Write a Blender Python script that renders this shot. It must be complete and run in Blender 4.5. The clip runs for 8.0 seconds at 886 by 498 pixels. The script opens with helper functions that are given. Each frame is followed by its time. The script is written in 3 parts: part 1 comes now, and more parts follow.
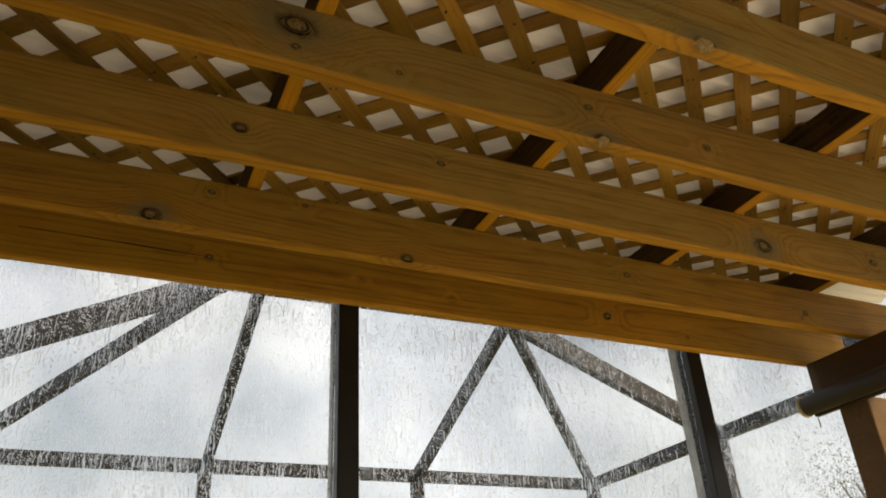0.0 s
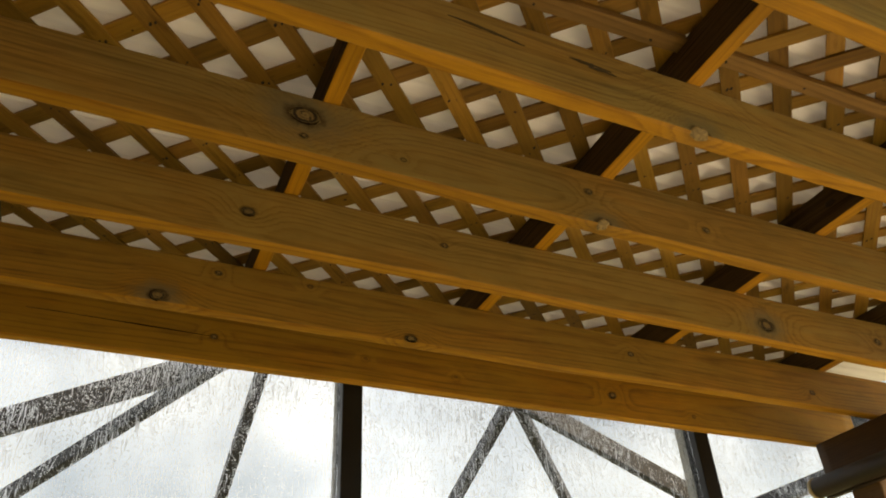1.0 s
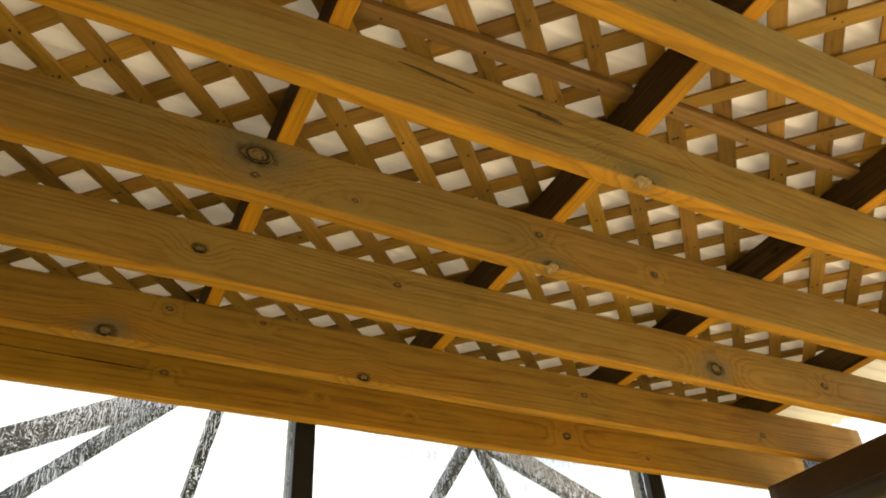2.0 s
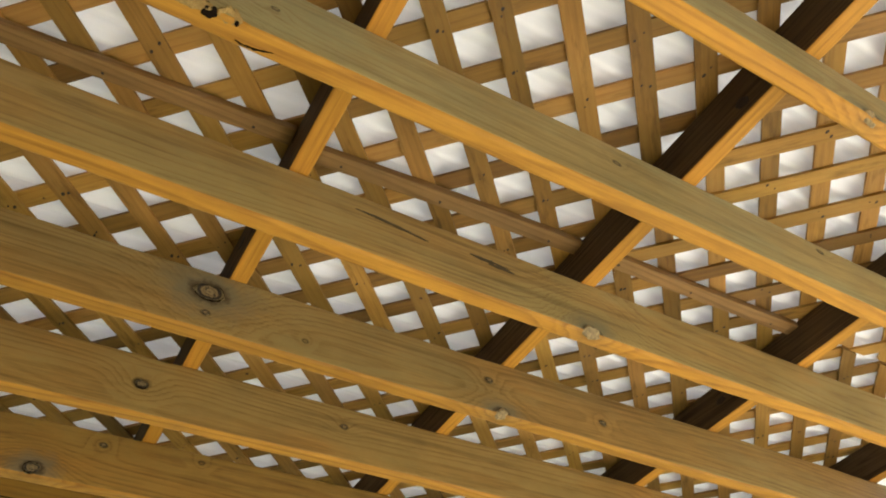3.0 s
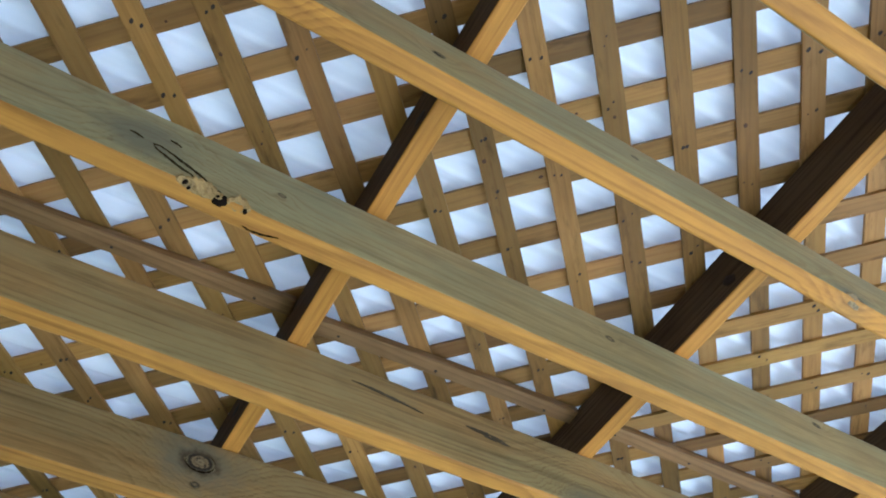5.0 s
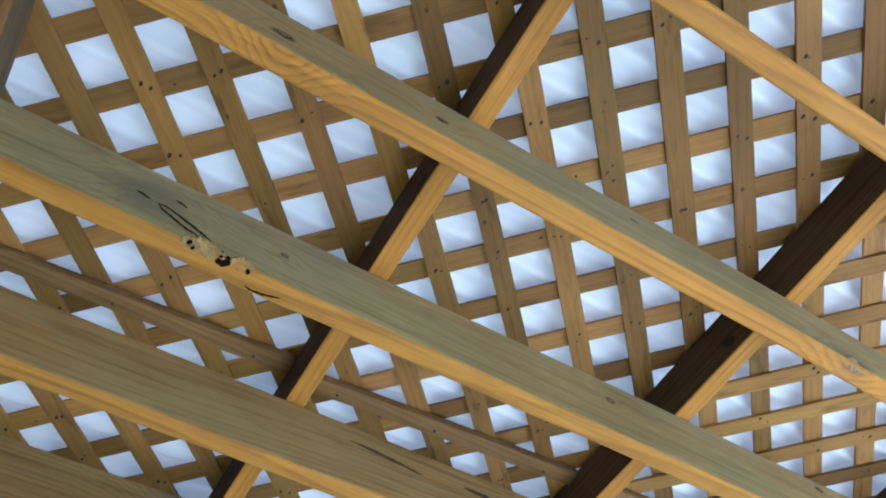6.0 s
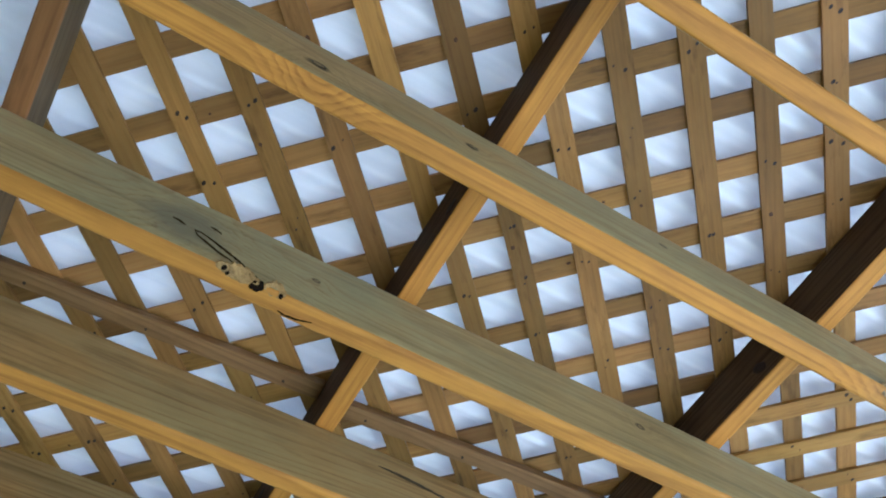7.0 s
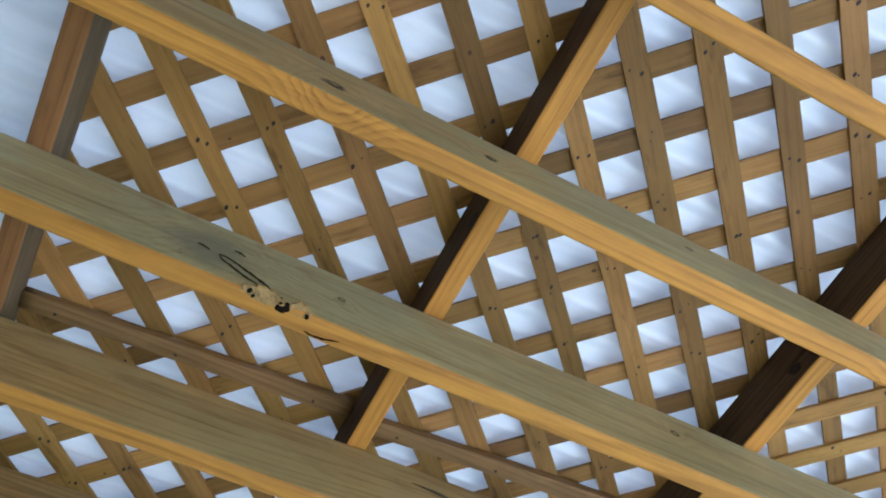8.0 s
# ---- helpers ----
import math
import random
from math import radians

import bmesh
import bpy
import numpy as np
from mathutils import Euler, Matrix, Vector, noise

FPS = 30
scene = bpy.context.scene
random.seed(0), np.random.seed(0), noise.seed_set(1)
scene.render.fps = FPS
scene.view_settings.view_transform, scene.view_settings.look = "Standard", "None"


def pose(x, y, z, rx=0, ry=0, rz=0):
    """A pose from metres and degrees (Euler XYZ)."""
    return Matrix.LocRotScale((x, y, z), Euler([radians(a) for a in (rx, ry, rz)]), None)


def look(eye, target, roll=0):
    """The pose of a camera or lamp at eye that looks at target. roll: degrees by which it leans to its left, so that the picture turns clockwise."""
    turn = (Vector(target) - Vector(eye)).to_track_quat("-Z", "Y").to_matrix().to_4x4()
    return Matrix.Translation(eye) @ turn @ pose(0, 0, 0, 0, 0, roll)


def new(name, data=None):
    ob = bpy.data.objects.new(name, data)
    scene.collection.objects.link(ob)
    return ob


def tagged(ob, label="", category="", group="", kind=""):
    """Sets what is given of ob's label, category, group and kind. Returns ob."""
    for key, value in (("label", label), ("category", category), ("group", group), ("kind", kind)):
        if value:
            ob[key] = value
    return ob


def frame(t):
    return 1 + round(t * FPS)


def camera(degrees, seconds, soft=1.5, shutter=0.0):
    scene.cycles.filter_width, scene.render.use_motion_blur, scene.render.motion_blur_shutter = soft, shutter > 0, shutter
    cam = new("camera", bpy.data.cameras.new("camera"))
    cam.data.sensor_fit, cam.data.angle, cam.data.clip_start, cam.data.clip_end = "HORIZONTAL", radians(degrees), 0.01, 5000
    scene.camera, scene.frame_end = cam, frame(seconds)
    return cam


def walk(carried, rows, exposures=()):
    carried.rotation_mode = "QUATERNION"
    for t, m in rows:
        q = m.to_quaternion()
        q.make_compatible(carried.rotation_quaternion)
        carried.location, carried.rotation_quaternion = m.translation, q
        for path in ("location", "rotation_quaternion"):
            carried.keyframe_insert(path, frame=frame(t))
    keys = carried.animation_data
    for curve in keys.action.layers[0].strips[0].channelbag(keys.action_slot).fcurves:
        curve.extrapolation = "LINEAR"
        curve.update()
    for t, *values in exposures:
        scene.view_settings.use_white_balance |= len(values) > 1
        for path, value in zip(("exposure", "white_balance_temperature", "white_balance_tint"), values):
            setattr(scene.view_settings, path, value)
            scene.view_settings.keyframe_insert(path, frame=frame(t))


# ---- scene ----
# ---- camera: t, x, y, height below the joists, turn, tilt up, lean ----
LENS = 59.81
PATH = [
    (0, -0.0321, -0.7299, -0.9677, -25.82, 28.97, 3.44),
    (0.5, -0.0359, -0.7439, -0.9655, -25.32, 31.26, 3.29),
    (1, -0.0399, -0.7575, -0.9604, -25.76, 34.35, 3.42),
    (1.2, -0.0329, -0.7736, -0.9565, -26.90, 35.61, 3.50),
    (2.3, -0.0097, -0.7976, -0.9613, -29.67, 38.10, 3.98),
    (2.5, -0.0150, -0.8053, -0.9547, -31.12, 41.83, 4.29),
    (3, -0.0205, -0.8195, -0.9462, -34.36, 46.05, 5.81),
    (3.5, -0.0290, -0.8353, -0.9387, -35.20, 49.33, 6.25),
    (4, -0.0391, -0.8501, -0.9332, -36.37, 52.13, 7.01),
    (4.5, -0.0465, -0.8628, -0.9296, -36.79, 54.60, 7.36),
    (5, -0.0508, -0.8688, -0.9291, -36.86, 56.43, 7.18),
    (5.2, -0.0580, -0.8742, -0.9283, -37.24, 57.84, 7.31),
    (6.3, -0.0687, -0.8792, -0.9278, -39.36, 61.20, 8.27),
    (6.5, -0.0743, -0.8761, -0.9331, -40.33, 61.91, 8.59),
    (7, -0.0764, -0.8735, -0.9385, -35.50, 62.47, 5.57),
    (7.5, -0.0774, -0.8755, -0.9376, -33.72, 63.17, 5.44),
    (8, -0.0744, -0.8731, -0.9353, -31.75, 63.63, 4.82),
]
BEAM_Z = 2.30          # underside of the joists above the ground
cam = camera(LENS, 8.0, soft=1.9)
walk(cam, [(t, pose(x, y, BEAM_Z + z, 90 + pitch, 0, yaw) @ pose(0, 0, 0, 0, 0, -lean)) for t, x, y, z, yaw, pitch, lean in PATH],
     exposures=[(0.0, 0.27, 9900, 11), (1.2, 0.64, 10500, 9), (2.5, 1.62, 8700, 7), (3.0, 1.80, 6150, 6),
                (3.5, 1.81, 4650, 5), (4.0, 1.83, 4200, 5), (8.0, 1.74, 4320, 7)])

# ---- world and sun: thin bright overcast ----
SUN_ELEVATION, SUN_TURN = 47.0, 118.0
world = bpy.data.worlds.new("sky")
scene.world = world
world.use_nodes = True
wn, wl = world.node_tree.nodes, world.node_tree.links
wn.clear()
w_out = wn.new("ShaderNodeOutputWorld")
w_bg = wn.new("ShaderNodeBackground")
w_sky = wn.new("ShaderNodeTexSky")
w_sky.sky_type = "NISHITA"
w_sky.sun_disc = False
w_sky.sun_elevation, w_sky.sun_rotation = radians(SUN_ELEVATION), radians(SUN_TURN)
w_co = wn.new("ShaderNodeTexCoord")
w_noise = wn.new("ShaderNodeTexNoise")
w_noise.inputs["Scale"].default_value = 2.6
w_noise.inputs["Detail"].default_value = 5
w_ramp = wn.new("ShaderNodeValToRGB")
w_ramp.color_ramp.elements[0].position, w_ramp.color_ramp.elements[1].position = 0.36, 0.58
w_ramp.color_ramp.elements[0].color = (0.35, 0.35, 0.35, 1)
w_shade = wn.new("ShaderNodeTexNoise")
w_shade.inputs["Scale"].default_value = 5.0
w_shade.inputs["Detail"].default_value = 6
w_cloud = wn.new("ShaderNodeValToRGB")
w_cloud.color_ramp.elements[0].position, w_cloud.color_ramp.elements[1].position = 0.3, 0.7
w_cloud.color_ramp.elements[0].color, w_cloud.color_ramp.elements[1].color = (5.7, 7.5, 10.7, 1), (8.1, 9.9, 12.9, 1)
w_mix = wn.new("ShaderNodeMixRGB")
wl.new(w_co.outputs["Generated"], w_noise.inputs["Vector"])
wl.new(w_co.outputs["Generated"], w_shade.inputs["Vector"])
wl.new(w_noise.outputs["Fac"], w_ramp.inputs["Fac"])
wl.new(w_shade.outputs["Fac"], w_cloud.inputs["Fac"])
wl.new(w_ramp.outputs["Color"], w_mix.inputs["Fac"])
wl.new(w_sky.outputs["Color"], w_mix.inputs["Color1"])
wl.new(w_cloud.outputs["Color"], w_mix.inputs["Color2"])
wl.new(w_mix.outputs["Color"], w_bg.inputs["Color"])
w_bg.inputs["Strength"].default_value = 0.10
wl.new(w_bg.outputs["Background"], w_out.inputs["Surface"])
sun = new("sun", bpy.data.lights.new("sun", "SUN"))
sun.data.energy, sun.data.angle, sun.data.color = 5.0, radians(5), (1.0, 0.87, 0.66)
_el, _az = radians(SUN_ELEVATION), radians(SUN_TURN)
sun.matrix_world = look((0, 0, 12), (-math.sin(_az) * math.cos(_el), -math.cos(_az) * math.cos(_el), 12 - math.sin(_el)))


# ---- materials ----
class Nodes:
    """A small helper to write node graphs briefly."""

    def __init__(self, name):
        self.mat = bpy.data.materials.new(name)
        self.mat.use_nodes = True
        self.n, self.l = self.mat.node_tree.nodes, self.mat.node_tree.links
        self.n.clear()
        self.out = self.n.new("ShaderNodeOutputMaterial")

    def put(self, socket, value):
        if isinstance(value, bpy.types.NodeSocket):
            self.l.new(value, socket)
        else:
            socket.default_value = value

    def math(self, op, a, b=0.0, c=0.0):
        m = self.n.new("ShaderNodeMath")
        m.operation = op
        for i, v in enumerate((a, b, c)):
            self.put(m.inputs[i], v)
        return m.outputs[0]

    def vec(self, op, a, b=(0, 0, 0)):
        m = self.n.new("ShaderNodeVectorMath")
        m.operation = op
        self.put(m.inputs[0], a)
        if op == "SCALE":
            self.put(m.inputs["Scale"], b)
        else:
            self.put(m.inputs[1], b)
        return m.outputs["Value"] if op == "LENGTH" else m.outputs["Vector"]

    def noise(self, vector, scale=1.0, detail=4.0, rough=0.55, distortion=0.0):
        m = self.n.new("ShaderNodeTexNoise")
        self.put(m.inputs["Vector"], vector)
        m.inputs["Scale"].default_value, m.inputs["Detail"].default_value = scale, detail
        m.inputs["Roughness"].default_value, m.inputs["Distortion"].default_value = rough, distortion
        return m.outputs["Fac"]

    def ramp(self, fac, *stops):
        m = self.n.new("ShaderNodeValToRGB")
        e = m.color_ramp.elements
        while len(e) < len(stops):
            e.new(0.5)
        for el, (p, c) in zip(e, stops):
            el.position = p
            el.color = (c, c, c, 1) if isinstance(c, (int, float)) else (*c, 1)
        self.put(m.inputs["Fac"], fac)
        return m.outputs["Color"]

    def mix(self, fac, a, b, blend="MIX"):
        m = self.n.new("ShaderNodeMixRGB")
        m.blend_type = blend
        for s, v in zip(m.inputs, (fac, a, b)):
            self.put(s, (*v, 1) if isinstance(v, tuple) and len(v) == 3 else v)
        return m.outputs["Color"]

    def coords(self, kind="Object"):
        return self.n.new("ShaderNodeTexCoord").outputs[kind]

    def random(self):
        return self.n.new("ShaderNodeObjectInfo").outputs["Random"]

    def bump(self, height, strength=0.3, distance=0.002):
        m = self.n.new("ShaderNodeBump")
        m.inputs["Strength"].default_value, m.inputs["Distance"].default_value = strength, distance
        self.put(m.inputs["Height"], height)
        return m.outputs["Normal"]

    def principled(self, colour, rough=0.6, normal=None, metal=0.0, spec=0.4):
        m = self.n.new("ShaderNodeBsdfPrincipled")
        self.put(m.inputs["Base Color"], (*colour, 1) if isinstance(colour, tuple) else colour)
        self.put(m.inputs["Roughness"], rough)
        m.inputs["Metallic"].default_value = metal
        m.inputs["Specular IOR Level"].default_value = spec
        if normal is not None:
            self.l.new(normal, m.inputs["Normal"])
        self.l.new(m.outputs["BSDF"], self.out.inputs["Surface"])
        return m.outputs["BSDF"]


AGED = 0.72          # how much of its fresh brightness the timber has kept


def timber(name, early, late, tint, tint_amount=0.5, knots=(), rings=105.0, pith=(0.042, 0.0), wander=1.0, rough=0.62, dirt=0.3, vary=0.30, spec=0.3, streaks=0.3, grainy=0.5, ringing=1.0, eyes=1.0, hue=0.0):
    """Sawn softwood, its length along the board's own x. Year rings lie round a pith line that wanders behind the board,
    so flames and parallel lines come out where they would. knots: (x, z, radius) on the broad face, in the board's own metres."""
    early, late, tint = (tuple(c * AGED for c in colour) for colour in (early, late, tint))
    g = Nodes(name)
    p = g.coords()
    rnd = g.random()
    shift = g.vec("ADD", p, g.vec("SCALE", (17.3, 5.1, 9.7), rnd))
    sep = g.n.new("ShaderNodeSeparateXYZ")
    g.put(sep.inputs[0], p)
    slow_y = g.noise(g.vec("MULTIPLY", shift, (0.75, 0.0, 0.0)), 1.0, 1.0, 0.4)
    slow_z = g.noise(g.vec("ADD", g.vec("MULTIPLY", shift, (0.6, 0.0, 0.0)), (31.0, 7.0, 3.0)), 1.0, 1.0, 0.4)
    wob = g.noise(g.vec("MULTIPLY", shift, (1.3, 11.0, 11.0)), 1.0, 2.0, 0.5)
    py = g.math("MULTIPLY_ADD", g.math("ADD", slow_y, g.math("MULTIPLY", rnd, 0.3)), 0.075 * wander, pith[0] - 0.049 * wander)
    pz = g.math("MULTIPLY_ADD", slow_z, 0.16 * wander, pith[1] - 0.08 * wander)
    dy, dz = g.math("SUBTRACT", sep.outputs[1], py), g.math("SUBTRACT", sep.outputs[2], pz)
    r = g.math("SQRT", g.math("ADD", g.math("MULTIPLY", dy, dy), g.math("MULTIPLY", dz, dz)))
    r = g.math("ADD", r, g.math("MULTIPLY", wob, 0.006))
    core = halo = None
    for kx, kz, kr, *stain in knots:
        bare, kr = kr < 0, abs(kr)
        d = g.vec("MULTIPLY", g.vec("SUBTRACT", p, (kx, -0.018, kz)), (0.72 / kr, 0.35 / kr, 1.0 / kr))
        d = g.vec("LENGTH", d)
        d = g.math("ADD", d, g.math("MULTIPLY_ADD", g.noise(shift, 60.0, 2.0), 0.7, -0.35))
        bulge = g.math("POWER", 2.718, g.math("MULTIPLY", g.math("MULTIPLY", d, d), -0.16))
        r = g.math("ADD", r, g.math("MULTIPLY", bulge, kr * 2.1))
        if bare and not stain:
            continue
        eye = g.ramp(d, (0.0, 0.55), (0.34, 0.25), (0.55, 0.9), (0.66, 0.75), (0.98, 0.0))
        if not bare:
            core = eye if core is None else g.math("MAXIMUM", core, eye)
        if kr >= 0.02:
            blot = g.math("ADD", d, g.math("MULTIPLY_ADD", g.noise(shift, 24.0, 4.0), 1.8, -0.9))
            blot = g.ramp(g.math("MULTIPLY", blot, 0.4), (0.40, 0.62), (0.98, 0.0))
            halo = blot if halo is None else g.math("MAXIMUM", halo, blot)
    turns = g.math("MULTIPLY", r, rings)
    ring = g.math("FRACT", turns)
    each = g.noise(g.vec("SCALE", (1.0, 0.0, 0.0), turns), 0.9, 2.0, 0.6)
    fine = g.noise(g.vec("MULTIPLY", shift, (9.0, 240.0, 240.0)), 1.0, 3.0, 0.6)
    patch = g.noise(g.vec("MULTIPLY", shift, (1.7, 7.0, 7.0)), 1.0, 4.0, 0.6)
    dirtn = g.noise(g.vec("MULTIPLY", shift, (6.0, 30.0, 30.0)), 1.0, 6.0, 0.65)
    grain = g.ramp(ring, (0.05, 0.0), (0.45, 0.2), (0.80, 1.0), (0.90, 0.8), (1.0, 0.05))
    grain = g.math("MULTIPLY", grain, g.ramp(fine, (0.30, 1.0), (0.70, 0.45)))
    grain = g.math("MULTIPLY", grain, g.ramp(each, (0.36, 0.4), (0.58, 1.0)))
    strength = g.ramp(patch, (0.3, grainy), (0.65, 1.0))
    col = g.mix(g.math("MULTIPLY", g.math("MULTIPLY", grain, strength), ringing), early, late)
    col = g.mix(g.math("MULTIPLY", g.ramp(fine, (0.35, 1.0), (0.65, 0.0)), 0.26), col, late)
    col = g.mix(g.math("MULTIPLY", g.math("MULTIPLY", g.ramp(patch, (0.40, 0.0), (0.58, 1.0)), tint_amount), g.math("MULTIPLY_ADD", grain, -0.9, 1.0)), col, tint)
    long = g.noise(g.vec("ADD", g.vec("MULTIPLY", shift, (1.3, 46.0, 46.0)), (0.0, 0.0, 3.0)), 1.0, 4.0, 0.6)
    col = g.mix(g.math("MULTIPLY", g.ramp(long, (0.54, 0.0), (0.70, 1.0)), streaks), col, tuple(c * 0.75 for c in late))
    col = g.mix(g.math("MULTIPLY", g.ramp(dirtn, (0.56, 0.0), (0.75, 1.0)), dirt), col, tuple(c * 0.45 for c in late))
    mottle = g.math("MULTIPLY_ADD", g.noise(g.vec("MULTIPLY", shift, (5.0, 12.0, 12.0)), 1.0, 5.0, 0.7), 0.75, 0.625)
    col = g.mix(1.0, col, g.vec("SCALE", (1.0, 1.0, 1.0), mottle), "MULTIPLY")
    tone = g.math("MULTIPLY_ADD", rnd, vary, 1.0 - vary / 2)
    col = g.mix(1.0, col, g.vec("SCALE", (1.0, 1.0, 1.0), tone), "MULTIPLY")
    if hue:
        other = g.math("FRACT", g.math("MULTIPLY", rnd, 7.31))
        col = g.mix(g.math("MULTIPLY", other, hue), col, g.mix(1.0, col, (1.05, 1.16, 0.72), "MULTIPLY"))
    if halo is not None:
        col = g.mix(g.math("MULTIPLY", halo, eyes), col, (0.150, 0.145, 0.100))
    if core is not None:
        col = g.mix(g.math("MULTIPLY", core, eyes), col, (0.045, 0.026, 0.010))
    height = g.math("ADD", g.math("MULTIPLY", grain, -0.5), g.math("MULTIPLY", fine, 0.8))
    g.principled(col, g.math("MULTIPLY_ADD", fine, 0.25, rough - 0.1), g.bump(height, 0.35, 0.0012), spec=spec)
    return g.mat


EARLY, LATE, GREEN = (0.54, 0.252, 0.032), (0.095, 0.044, 0.009), (0.425, 0.238, 0.034)
EARLY_GREY, GREEN_GREY = (0.63, 0.485, 0.200), (0.56, 0.510, 0.265)
# underside pine: own orange, made warmer and brighter to carry ground-bounced light
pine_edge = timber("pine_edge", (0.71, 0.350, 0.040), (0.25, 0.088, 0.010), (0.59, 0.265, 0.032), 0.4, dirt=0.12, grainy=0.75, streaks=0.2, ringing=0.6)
aged_edge = timber("aged_pine_edge", (0.42, 0.205, 0.060), (0.17, 0.070, 0.020), (0.33, 0.16, 0.05), 0.4, dirt=0.4)
aged_side = timber("aged_pine_side", (0.27, 0.185, 0.085), (0.06, 0.038, 0.018), (0.19, 0.145, 0.075), 0.7, dirt=0.5, rough=0.8)
# weathered grain; the near-black tone puts the shade between the rafters into the colour
cross_side = timber("weathered_shaded_cross_side", (0.185, 0.118, 0.062), (0.022, 0.013, 0.007), (0.085, 0.056, 0.031), 0.5, rings=170.0, rough=0.85, spec=0.12, streaks=0.7, grainy=0.6)
slat_wood = timber("lattice_cedar", (0.51, 0.262, 0.066), (0.18, 0.080, 0.020), (0.41, 0.230, 0.064), 0.7, rings=75.0, pith=(0.06, -0.02), dirt=0.8, vary=0.75, streaks=0.22, grainy=0.3, ringing=0.55, hue=0.6)
batten_wood = timber("batten_wood", (0.48, 0.265, 0.088), (0.17, 0.085, 0.026), (0.36, 0.22, 0.085), 0.5, rings=140.0, pith=(0.03, 0.05))
post_wood = timber("post_wood", (0.30, 0.17, 0.075), (0.17, 0.085, 0.032), (0.23, 0.13, 0.06), 0.5)
dark_wood = timber("stained_beam", (0.145, 0.070, 0.026), (0.075, 0.034, 0.013), (0.11, 0.055, 0.022), 0.5)


def plain(name, colour, vary=0.25, scale=14.0, rough=0.5, metal=0.0, bump=0.15, spec=0.4):
    g = Nodes(name)
    p = g.coords()
    a = g.noise(p, scale, 5.0)
    b = g.noise(p, scale * 9, 3.0)
    f = g.math("ADD", g.math("MULTIPLY", a, 0.7), g.math("MULTIPLY", b, 0.3))
    col = g.ramp(f, (0.3, tuple(c * (1 - vary) for c in colour)), (0.7, tuple(min(1, c * (1 + vary)) for c in colour)))
    g.principled(col, g.math("MULTIPLY_ADD", a, 0.3, rough - 0.15), g.bump(b, bump, 0.001), metal, spec)
    return g.mat


black_metal = plain("black_aluminium", (0.012, 0.011, 0.010), 0.3, 20, 0.42)
grey_metal = plain("grey_channel", (0.46, 0.46, 0.47), 0.25, 20, 0.45)
frame_metal = plain("dark_grey_frame", (0.017, 0.017, 0.019), 0.3, 9, 0.5)
tube_mat = plain("brown_blind_tube", (0.030, 0.018, 0.011), 0.3, 12, 0.55)
cream_mat = plain("cream_plastic", (0.52, 0.43, 0.25), 0.2, 30, 0.45)
nail_mat = plain("rusty_nail", (0.035, 0.022, 0.015), 0.4, 200, 0.6)
light_block_mat = plain("light_block_brown", (0.13, 0.095, 0.06), 0.15, 6, 0.85)
bark_mat = plain("bark", (0.11, 0.085, 0.06), 0.4, 12, 0.85, bump=0.6)


torn_mat = plain("torn_pale_wood", (0.35, 0.225, 0.074), 0.65, 60, 0.75, bump=0.6)
seam_mat = plain("brown_bark_seam", (0.055, 0.038, 0.019), 0.8, 120, 0.95, spec=0.05)
pale_knot = plain("pale_resin_knot", (0.25, 0.175, 0.078), 0.75, 1.8, 0.6, bump=0.6)
slat_knot = plain("slat_knot", (0.085, 0.040, 0.016), 0.5, 120, 0.7, bump=0.4)
dark_knot = plain("dark_knot", (0.030, 0.018, 0.010), 0.5, 1.2, 0.8, bump=0.6)
resin_mat = plain("dark_resin_streak", (0.075, 0.050, 0.022), 0.5, 60, 0.7)
crack_mat = plain("dark_crack", (0.012, 0.008, 0.005), 0.4, 90, 0.95, spec=0.05)


def knot_material():
    """Rings, a dark bark rim and broken dark patches; the knot's own radius is 1."""
    g = Nodes("knot_wood")
    p = g.coords()
    q = g.vec("ADD", p, g.vec("SCALE", (9.0, 4.0, 7.0), g.random()))
    d = g.vec("LENGTH", g.vec("MULTIPLY", p, (0.74, 0.0, 1.0)))
    d = g.math("ADD", d, g.math("MULTIPLY_ADD", g.noise(g.vec("MULTIPLY", q, (1.0, 0.0, 1.0)), 1.6, 3.0), 0.5, -0.25))
    col = g.ramp(d, (0.0, (0.13, 0.085, 0.034)), (0.22, (0.30, 0.22, 0.095)), (0.40, (0.16, 0.105, 0.042)), (0.55, (0.27, 0.19, 0.08)),
                 (0.68, (0.035, 0.022, 0.011)), (0.80, (0.022, 0.014, 0.008)), (0.90, (0.15, 0.115, 0.05)), (1.0, (0.19, 0.145, 0.062)))
    rot = g.ramp(g.noise(g.vec("MULTIPLY", q, (1.0, 0.0, 1.0)), 2.6, 4.0, 0.6), (0.54, 0.0), (0.60, 0.9))
    col = g.mix(g.math("MULTIPLY", rot, g.ramp(d, (0.75, 1.0), (0.9, 0.0))), col, (0.026, 0.017, 0.010))
    g.principled(col, 0.7, g.bump(g.math("SUBTRACT", d, rot), 0.5, 0.002))
    return g.mat


knot_mat = knot_material()


def leaf_material():
    g = Nodes("leaf")
    isl = g.n.new("ShaderNodeNewGeometry").outputs["Random Per Island"]
    col = g.ramp(isl, (0.0, (0.065, 0.090, 0.035)), (0.6, (0.105, 0.125, 0.055)), (1.0, (0.14, 0.14, 0.07)))
    g.principled(col, 0.55)
    return g.mat


